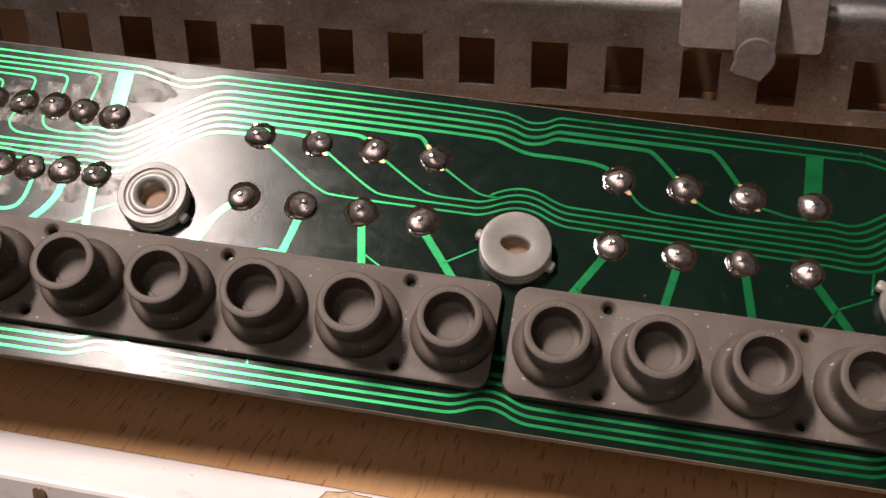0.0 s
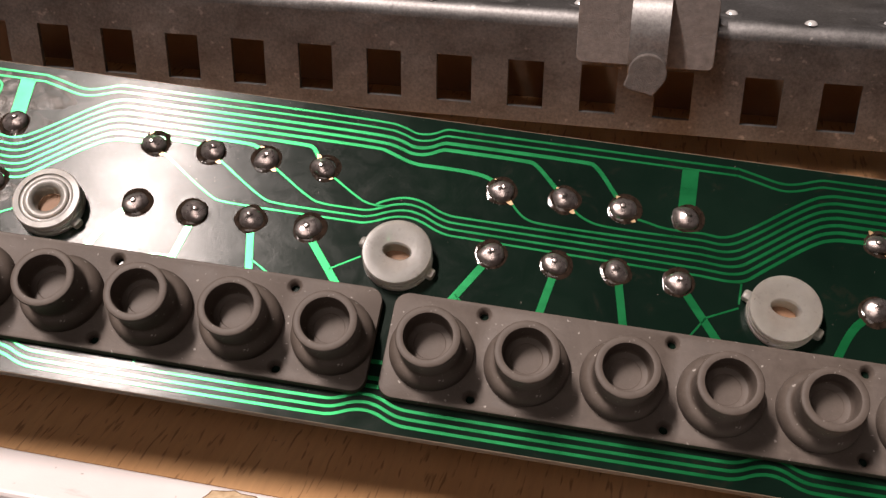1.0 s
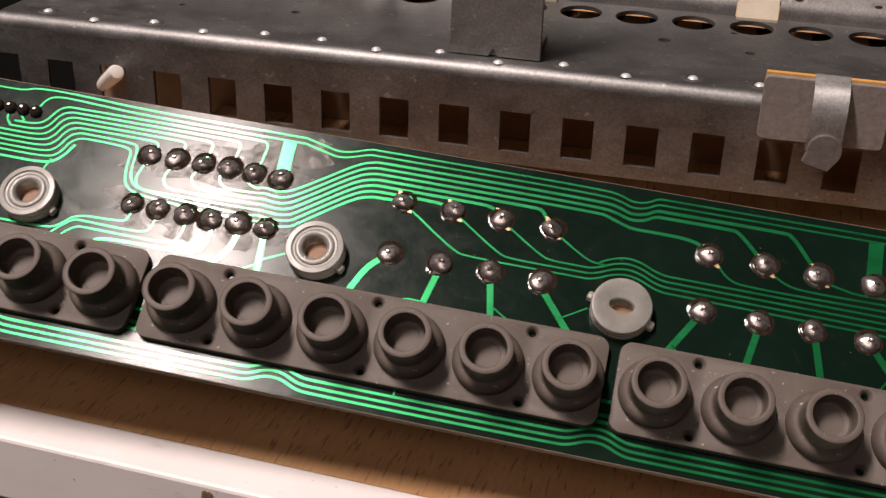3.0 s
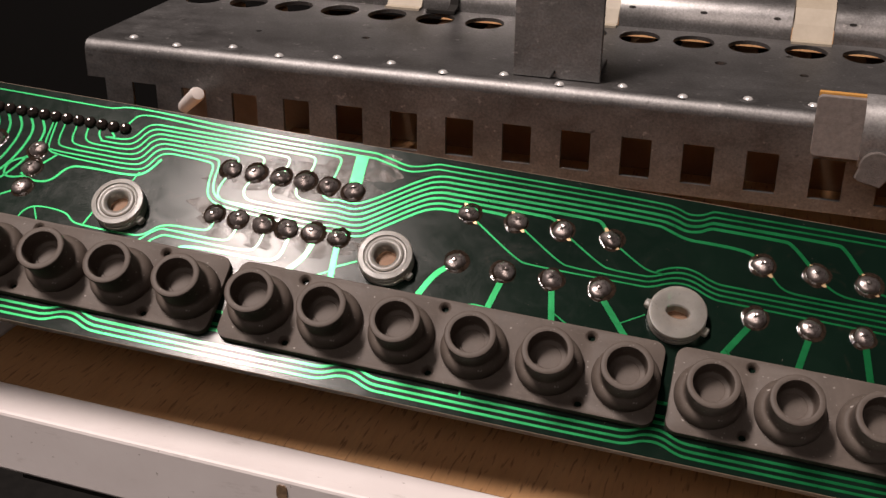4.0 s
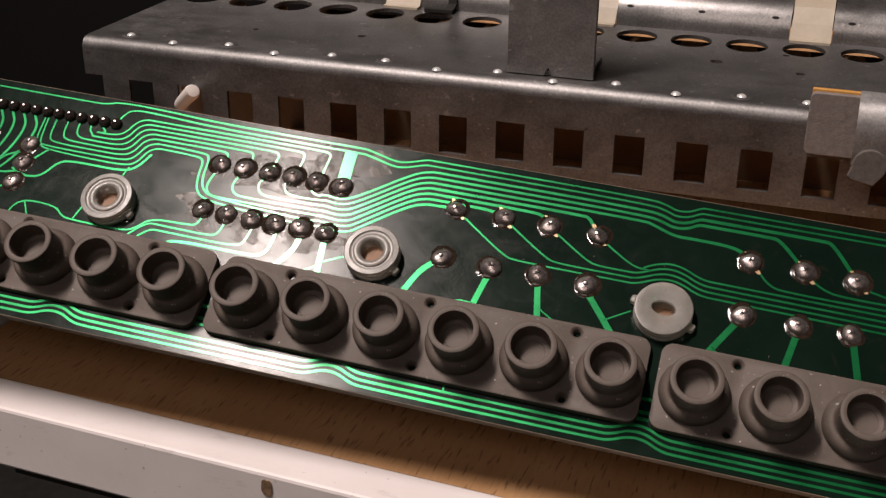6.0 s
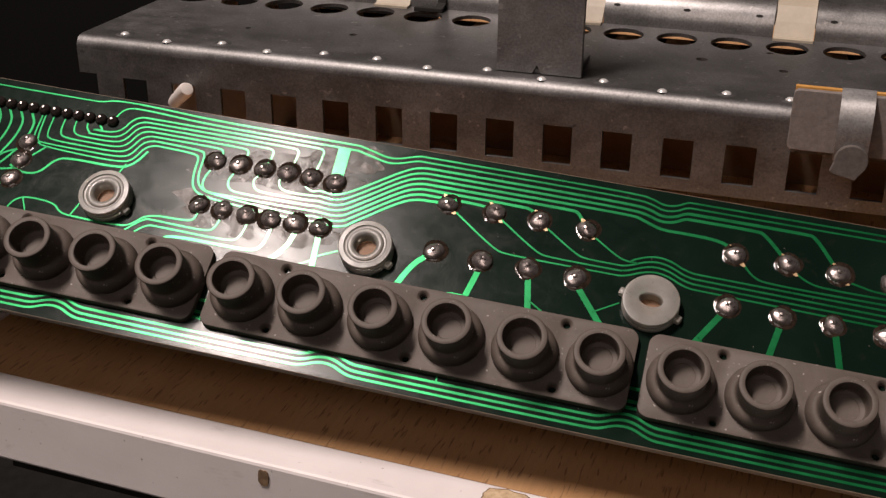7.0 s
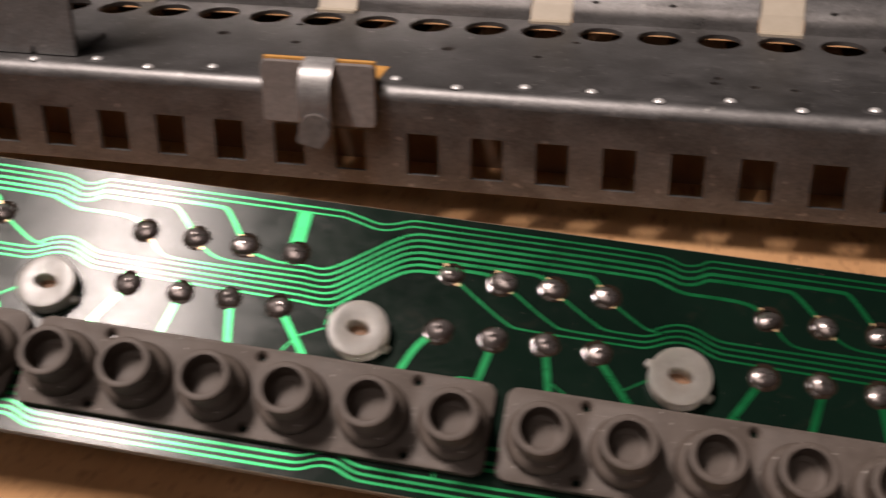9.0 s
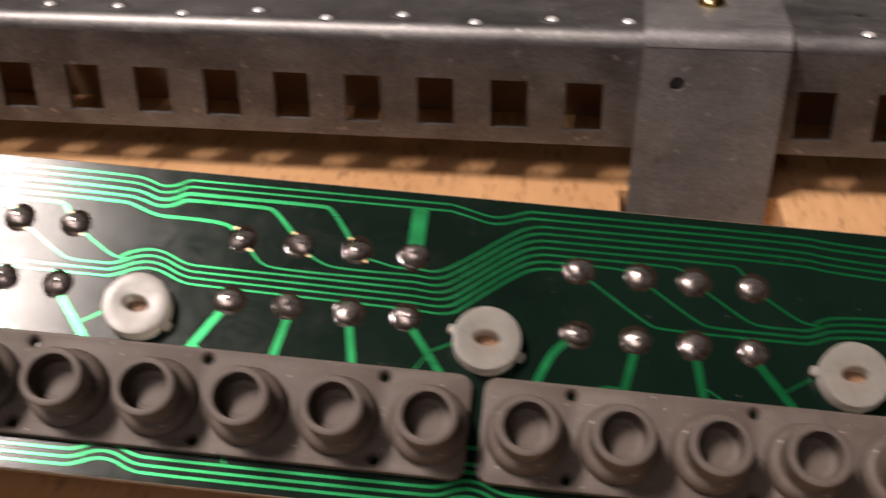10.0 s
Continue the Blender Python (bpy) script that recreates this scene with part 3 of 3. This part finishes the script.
def rise(x, n):
    """The seven tracks that climb from the middle to the top past a spacer."""
    s = 0.45 * n
    return [(x - 12, 31.3 - 1.17 * n), (x - 8.6 + s, 30.9 - 1.17 * n), (x - 4.8 + s * 0.6, 33.2 - 1.17 * n), (x + 3.4 + s * 0.4, 39.6 - 1.21 * n), (x + 6.6 + s * 0.4, 40.75 - 1.22 * n), (x + 9.6 + s * 0.2, 40.75 - 1.22 * n)]


def period(x0, mid, end):
    """One repeat of the tracks and joints, from one spacer to the next but one."""
    for n, y in ((0, 43.25), (1, 42.05)):
        track(dip(x0, y) + dip(mid, y, 1.6, 6.0, 5.0) + [(end - 7.6, y)])
    # seven tracks on top: four to the first joints, three further on
    for n in range(7):
        line = rise(x0, n)
        y = 40.75 - 1.22 * n
        if n >= 3:
            jx = x0 + JOINTS_A[6 - n]
            line += [(jx - 3.6, y), (jx - 2.2, y - 0.3), (jx - 0.9, HI + 1.3)] if n < 6 else [(jx - 3, y + 0.1), (jx - 1.4, HI)]
            track(line, 0.45, 3, 0.8)
        elif n == 2:
            track(line + [(mid - 6.4, y), (mid - 4.6, y - 0.5), (mid - 0.6, y - 2.1), (mid + 3.2, 36.3), (mid + 9, 36.2), (mid + 11.8, 35.6), (mid + JOINTS_B[0] - 1.0, HI + 1.0)], 0.45, 3, 0.8)
        else:
            jx = mid + JOINTS_B[2 - n]
            track(line + dip(mid, y, 1.6, 6.0 + 0.3 * n, 5.0) + [(jx - 6.6, y), (jx - 5.0, y - 0.3), (jx - 0.8, HI + 1.2)], 0.45, 3, 0.8)
    # tracks from the upper joints down into the middle
    for n in range(4):
        jx, y = x0 + JOINTS_A[n], 24.95 + 1.09 * n
        drop = (HI - 1 - y) / 0.66
        track([(jx + 1.2, HI - 1.0), (jx + 1.2 + drop * 0.86, y + 0.6), (jx + 2.2 + drop, y), (max(jx + 5 + drop, mid - 8), y), (mid - 5.6, y), (mid - 1.6, y + 2.0), (mid + 1.8, y + 2.0), (mid + 5.8, y), (mid + 9, y - 0.1),
               (end - 12, 24.28 + 1.17 * n)], 0.45, 3)
    for n in range(3):
        jx, y = mid + JOINTS_B[n], 28.6 + 1.13 * n
        track([(jx + 1.3, HI - 1.2), (jx + 3.6, y + 1.0), (jx + 6.6, y + 0.25), (end - 12, 28.96 + 1.17 * n)], 0.45, 3)
    track([(mid + 42.0, 42.0), (mid + 41.9, 34.5)], 2.6, 0)
    # broad tracks from the lower joints to the rubber strip
    for pts in (((12.4, 21.5), (10.2, 19.2), (7.9, 13.4)), ((23.0, 21.2), (21.4, 13.4)), ((32.3, 21.2), (33.9, 13.4)), ((41.6, 21.2), (47.9, 13.4))):
        track([(x0 + x, y) for x, y in pts], 1.25, 2)
    for pts in (((13.1, 21.2), (8.5, 13.4)), ((23.5, 21.2), (22.0, 13.4)), ((33.1, 21.2), (34.7, 13.4)), ((42.9, 21.2), (48.8, 13.4))):
        track([(mid + x, y) for x, y in pts], 1.25, 2)
    for pts in (((33.6, 16.3), (37.4, 14.0)), ((45.4, 16.5), (49.9, 19.4)), ((21.6, 14.8), (18.2, 14.9), (17.0, 13.6)), ((53.6, 25.2), (53.5, 20.6))):
        track([(x0 + x, y) for x, y in pts], 0.36, 1)
    for pts in (((45.9, 17.6), (50.7, 20.0)), ((46.1, 17.6), (43.5, 13.6)), ((9.5, 15.6), (11.3, 13.8)), ((50.9, 24.0), (50.7, 20.6))):
        track([(mid + x, y) for x, y in pts], 0.36, 1)
    for x in [x0 + x for x in JOINTS_A] + [mid + x for x in JOINTS_B]:
        joint(x, HI)
        joint(x, LO)
        if x < mid + 40:
            bare(x + 1.25, HI - 1.45, 42)
            bare(x - 0.9, HI + 1.5, 205)


for k in (1, 3):
    period(POSTS[k], POSTS[k + 1], POSTS[k + 2])


def right_end(x0):
    """The part of the next repeat that the board still holds."""
    mid, end = POSTS[6], 241
    for y in (43.25, 42.05):
        track(dip(x0, y) + [(mid - 6, y), (mid - 2.8, y - 0.7), (end, y - 1.6)])
    for n in range(7):
        line, y = rise(x0, n), 40.75 - 1.22 * n
        if n >= 3:
            jx = x0 + JOINTS_A[6 - n]
            line += [(jx - 3.6, y), (jx - 2.2, y - 0.3), (jx - 0.9, HI + 1.3)] if n < 6 else [(jx - 3, y + 0.1), (jx - 1.4, HI)]
        else:
            line += [(mid - 6.4, y), (mid - 2.8, y - 0.9), (end, y - 1.9)]
        track(line)
    for n in range(4):
        jx, y = x0 + JOINTS_A[n], 24.95 + 1.09 * n
        drop = (HI - 1 - y) / 0.66
        track([(jx + 1.2, HI - 1.0), (jx + 1.2 + drop * 0.86, y + 0.6), (jx + 2.2 + drop, y), (max(jx + 5 + drop, mid - 8), y), (mid - 5.6, y), (mid - 1.6, y + 2.0), (end, y + 2.0)])
        joint(jx, HI)
        joint(jx, LO)
    for pts in (((12.4, 21.5), (10.2, 19.2), (7.9, 13.4)), ((23.0, 21.2), (21.4, 13.4)), ((32.3, 21.2), (33.9, 13.4)), ((41.6, 21.2), (47.9, 13.4))):
        track([(x0 + x, y) for x, y in pts], 1.25, 2)
    for pts in (((33.6, 16.3), (37.4, 14.0)), ((45.4, 16.5), (49.9, 19.4)), ((21.6, 14.8), (18.2, 14.9), (17.0, 13.6))):
        track([(x0 + x, y) for x, y in pts], 0.36, 1)


right_end(POSTS[5])

# tracks along the front edge, with a bend at every spacer
for n, y in enumerate((-3.25, -4.45, -5.6)):
    line = [(-175, y)]
    for x in POSTS:
        line += [(x - 7.0, y), (x - 4.5, y + 0.2), (x - 1.6, y + 1.55), (x + 1.2, y + 1.55), (x + 4.2, y + 0.15), (x + 7.0, y - 0.05)]
    track([p for p in line if p[0] < 240] + [(241, y)], 0.56)
for x, y in ((-35.6, -2.6), (73, -2.6), (128, -2.6)):
    track([(x, y + 0.9), (x + 0.1, y - 0.8)], 0.4, 0)
for k in range(-2, 4):
    x = -0.65 + 82.5 * k
    for y in (3.3, 0.8, -0.4):
        track([(x - 4, y), (x + 4, y)], 0.66, 0)

# the left end: a row of pins, the six double joints, and the tracks between them
SIX = [-91.7 + 5.13 * k for k in range(6)]
for x in SIX:
    joint(x, 33.9, 0.98)
    joint(x, 23.1, 0.98)
PINS = [-175.2 + 2.645 * k for k in range(23)]
PIN = None
for x in PINS:
    m = pose(x * MM, 38.7 * MM, TOP * MM)
    if PIN is None:
        PIN = part("header_pin", lathe_bm([(1.22 * MM, 0), (1.25 * MM, 0.35 * MM), (1.12 * MM, 0.75 * MM), (0.8 * MM, 1.08 * MM), (0.42 * MM, 1.24 * MM), (0.30 * MM, 1.42 * MM), (0, 1.45 * MM)], 22), DARKJOINT, board, "dark flux-coated header pin", True, m)
        tip = part("tip", lathe_bm([(0.26 * MM, 1.38 * MM), (0.25 * MM, 1.50 * MM), (0, 1.53 * MM)], 12), SOLDER, PIN, "bright pin end")
    else:
        o = sub("header_pin", PIN.data, board, m, "dark flux-coated header pin")
        sub("tip", tip.data, o, Matrix.Identity(4), "bright pin end")
for x, y in ((-143.5, 31.0), (-133.4, 30.4), (-133.1, 25.7), (-133.0, 21.1), (-143.0, 26.3), (-142.4, 22.2)):
    joint(x, y, 0.98)
P1 = POSTS[1]
track([(-175, 43.3), (-123.5, 43.0), (-121.0, 43.2), (-118.6, 44.1), (-110, 44.1), (-96, 43.3), (P1 - 7.5, 43.25)])
track([(-117.0, 39.6), (-115.9, 42.2), (-114.0, 42.9), (-110, 42.9), (-96, 42.1), (P1 - 7.5, 42.05)])
track([(-66.6, 42.0), (-66.2, 34.8)], 2.6, 0)
for q in range(7):
    s, low, high = 0.85 * q, 36.1 - 1.08 * q, 41.1 - 1.04 * q
    pin = PINS[21 - q] if q < 6 else -132.4
    start = [(pin, 37.6), (pin + 0.2, low + 1.2), (pin + 1.4, low + 0.1)] if q < 6 else [(-132.2, 37.6), (-131.8, 33), (-131.2, 30.6), (-129, low + 0.4)]
    line = start + [(-121.5 + 0.3 * q, low), (-116.2 + s, low), (-114.2 + s, low + 1.2), (-113.0 + s, high - 1.0), (-111.2 + s, high), (-109.0 + s, high)]
    if q < 5:
        jx = SIX[4 - q]
        track(line + [(jx - 1.2, high), (jx + 0.6, high - 0.3), (jx + 0.7, high - 2.0), (jx + 0.3, 35.0)])
    else:
        o = 1.0 * (6 - q)
        track(line + [(-97.2 + o, high - 0.2), (-95.6 + o, high - 0.8), (-95.5 + o, 30.2), (-94.4 + o, 26.4 + o), (-90.6, 25.0 + o * 1.05), (P1 - 15, 23.95 + 1.13 * (6 - q)), (P1 - 12, 24.28 + 1.17 * (6 - q))])
for k in range(5):
    jx, y = SIX[k], 26.2 + 1.13 * k
    track([(jx - 0.3, 32.6), (jx - 1.4, y + 2.6), (jx - 0.4, y + 0.5), (jx + 2.2, y + 0.1), (P1 - 14, y + 0.3), (P1 - 12, 26.62 + 1.17 * k)])
track([(-131.0, 14.2), (-130.0, 16.8), (-127.6, 17.9), (-121.4, 17.6), (-119.6, 15.9), (-117.6, 15.4), (-105.8, 15.3), (-103.6, 16.2), (-101.2, 19.1), (-93.6, 19.2), (-91.6, 19.6), (-91.2, 21.6)])
track([(-105.5, 13.6), (-101.6, 18.0), (-99.4, 18.0), (-88.6, 17.8), (-86.8, 18.4), (-86.2, 21.6)])
track([(-103.5, 13.6), (-100.6, 16.7), (-98.4, 16.8), (-83.0, 16.6), (-81.0, 17.6), (-80.6, 21.4)])
track([(-96.5, 13.8), (-95.4, 15.5), (-80.6, 15.4), (-77.2, 15.6), (-75.8, 17.4), (-75.6, 21.4)], 0.7)
track([(-70.6, 21.4), (-71.2, 17.6), (-74.4, 13.4)], 1.15, 2)
track([(-65.8, 21.4), (-64.9, 13.4)], 1.25, 0)
for pts in (((-65.2, 16.8), (-61.0, 19.0)), ((-65.4, 16.0), (-68.4, 14.2)), ((-128.4, 17.4), (-126.2, 13.8)), ((-117.0, 15.5), (-116.0, 19.0)), ((-110.2, 29.4), (-111.2, 26.0))):
    track(list(pts), 0.4, 0)
track([(-133.6, 28.8), (-138.2, 26.6), (-138.4, 23.4), (-136.2, 22.8), (-131.4, 24.6)], 0.55)
track([(-134.8, 19.9), (-139.6, 17.0), (-143.4, 13.6)], 0.55)
track([(-131.6, 26.6), (-129.4, 29.2), (-128.6, 30.2)], 0.55)
track([(-134.6, 24.4), (-131.4, 22.9), (-127.6, 23.6), (-125.6, 27.4), (-123.0, 28.4), (-111.2, 28.2), (-108.6, 29.6), (-106.8, 33.2)], 0.6)
for k in range(5):
    x = PINS[11 + k]
    track([(x, 37.6), (x + 2.2, 34.4), (x + 1.4 - 0.25 * k, 27.0), (x - 2.0 - 0.6 * k, 20.4), (x - 8.0 - 1.2 * k, 13.4)], 0.6)
for k in range(4):
    track([(PINS[4 + 2 * k], 37.5), (PINS[4 + 2 * k] - 2, 34.0), (PINS[4 + 2 * k] - 6, 30.5 - k), (-175, 29 - 2.2 * k)], 0.6)

# ---- the wooden batten under the board ----
prop = bmesh.new()
foot, head = [], []
for x, y in ((-0.150, 0.034), (0.150, 0.034), (0.150, 0.043), (-0.150, 0.043)):
    p = BOARD_M @ Vector((x, y, (TOP - 1.6) * MM))
    head.append(prop.verts.new(p))
    foot.append(prop.verts.new((p.x, p.y, 0.0)))
prop.faces.new(head)
prop.faces.new(foot[::-1])
for k in range(4):
    prop.faces.new((foot[k], foot[(k + 1) % 4], head[(k + 1) % 4], head[k]))
tagged(part("batten", prop, BEECH), "brown wooden batten propping the circuit board", "batten")

# ---- rubber contact strips ----
DOME = [(6.02, -0.02), (6.05, 0.60), (5.98, 1.30), (5.76, 1.95), (5.40, 2.45), (5.00, 2.72), (4.66, 2.84), (4.46, 3.05), (4.38, 3.50), (4.38, 6.20), (4.44, 7.00), (4.52, 7.60), (4.54, 8.16), (4.46, 8.38), (4.30, 8.48), (3.62, 8.48), (3.46, 8.42), (3.38, 8.24),
        (3.40, 5.40), (3.34, 4.75), (3.10, 4.35), (2.70, 4.22), (2.30, 4.20), (2.18, 4.08), (1.2, 4.06), (0, 4.06)]
STRIP_X = [40.62 + 82.55 * k for k in range(-3, 3)]
strip = None
for c in STRIP_X:
    m = BOARD_M @ pose(c * MM, 6.2 * MM, 0.0)
    if strip is not None:
        copy_thing(strip, m)
        continue
    strip = thing("rubber_contact_strip", "grey-brown moulded rubber strip with six hollow domes", "contact strip", m, "rubber strips on the circuit board")
    pegs = [(x * MM, y * MM) for x in (-27.15, 0.0, 27.15) for y in (6.25, -6.50)]
    base = sheet_bm(round_rect(-40.35 * MM, 40.35 * MM, -8.25 * MM, 7.95 * MM, 2.2 * MM, 6), [circle(x, y, 1.05 * MM, 18) for x, y in pegs], -1.44 * MM, 0.0, 0.00018)
    part("base", base, RUBBER, strip, smooth=True)
    cup = None
    for x, y in pegs:
        if cup is None:
            cup = part("peg_hole", lathe_bm([(1.22 * MM, 0.01 * MM), (1.02 * MM, -0.14 * MM), (0.72 * MM, -0.5 * MM), (0.66 * MM, -0.8 * MM), (0.64 * MM, -1.42 * MM)], 20), RUBBER, strip, "small countersunk hole", True, pose(x, y, 0))
        else:
            sub("peg_hole", cup.data, strip, pose(x, y, 0), "small countersunk hole")
    dome = None
    for k in range(6):
        dm = pose((0.35 + 13.63 * (k - 2.5)) * MM, -0.55 * MM, 0)
        if dome is None:
            dome_bm = lathe_bm([(r * MM, z * MM) for r, z in DOME], 48)
            for v in dome_bm.verts:
                v.co.y -= 0.11 * v.co.z  # the domes lean a little to the front
            dome = part("dome", dome_bm, RUBBER, strip, smooth=True, m=dm)
        else:
            sub("dome", dome.data, strip, dm)

# ---- nylon spacers in the board ----
SIDE = [(5.20, 0.0), (5.27, 0.25), (5.25, 0.85), (5.02, 1.0), (5.02, 1.25), (5.22, 1.4), (5.22, 1.85), (5.00, 2.0), (5.00, 2.2), (5.18, 2.35), (5.22, 2.70), (5.08, 2.90)]
RINGED = [(2.0, 0.0)] + SIDE + [(4.20, 2.94), (4.08, 2.72), (3.90, 2.66), (3.58, 2.68), (3.48, 2.92), (3.30, 3.02), (2.62, 3.00), (2.36, 2.86), (2.12, 2.5), (2.0, 1.8)]
SLOTTED = [(2.0, 0.0, 0.60)] + SIDE + [(4.70, 2.96), (3.60, 2.92), (2.90, 2.90, 0.9), (2.25, 2.84, 0.66), (2.05, 2.60, 0.60), (2.0, 1.8, 0.60)]


def spacer_thing(profile, m, label):
    s = thing("nylon_spacer", label, "spacer", m, "spacers in the circuit board")
    part("collar", lathe_bm([(p[0] * MM, p[1] * MM, *p[2:]) for p in profile], 56, True), NYLON, s, smooth=True)
    part("core", lathe_bm([(0, 0.45 * MM), (2.4 * MM, 0.45 * MM), (2.4 * MM, 0.03 * MM), (0, 0.03 * MM)], 24), TAN, s, "tan brown core in the bore")
    for a in (-16, 168):
        part("ear", box_bm(4.6 * MM, 6.3 * MM, -0.85 * MM, 0.85 * MM, 0.05 * MM, 1.5 * MM, 0.0005), NYLON, s, smooth=True, m=pose(0, 0, 0, 0, 0, a))
    return s


turns = random.Random(4)
ringed = slotted = None
for k, x in enumerate(POSTS):
    dx, dy = ((1.1, 0.9), (0.9, 0.3), (0.2, 0.0))[min(k, 2)]
    m = BOARD_M @ pose((x + dx) * MM, (POST_Y + dy) * MM, TOP * MM, 0, 0, turns.uniform(-12, 8))
    if k < 2:
        ringed = copy_thing(ringed, m) if ringed else spacer_thing(RINGED, m, "milky nylon spacer with a raised ring round its bore")
    else:
        slotted = copy_thing(slotted, m) if slotted else spacer_thing(SLOTTED, m, "milky nylon spacer with a flat slotted head")

# ---- dried resin round the joints, over the tracks ----
def resin(x0, x1, y0, y1, seed):
    rg = random.Random(seed)
    cx, cy, rx, ry = (x0 + x1) / 2, (y0 + y1) / 2, (x1 - x0) / 2, (y1 - y0) / 2
    outline = []
    for k in range(60):
        a = 2 * math.pi * k / 60
        q = (abs(math.cos(a)) ** 5 + abs(math.sin(a)) ** 5) ** (-1 / 5)
        r = q * (0.86 + 0.14 * rg.random() + 0.10 * math.sin(5 * a + seed))
        outline.append(((cx + rx * r * math.cos(a)) * MM, (cy + ry * r * math.sin(a)) * MM))
    part("resin_film", sheet_bm(outline, [], (TOP + 0.004) * MM, (TOP + 0.030) * MM), FILM, board, "crazed film of dried brown resin")


resin(-97, -61, 29.5, 38.5, 1)
resin(-98, -62, 17.5, 27.0, 2)
resin(-73, -58, 36.5, 43.5, 3)
# ---- wooden key levers under the holes of the chassis ----
LEVER = bpy.data.meshes.new("key_lever")
bm = box_bm(-0.0034, 0.0034, 0, 0.030, 0, 0.0465, 0.0004, 1)
bm.to_mesh(LEVER)
bm.free()
LEVER.materials.append(KEYWOOD)
for k in range(41):
    o = tagged(new("key_lever", LEVER), "narrow bare wooden key lever under the chassis plate", "key lever", "wooden key levers")
    o.matrix_basis = pose((-151.2 + 13.79 * k) * MM, 0.1170, 0.0005)
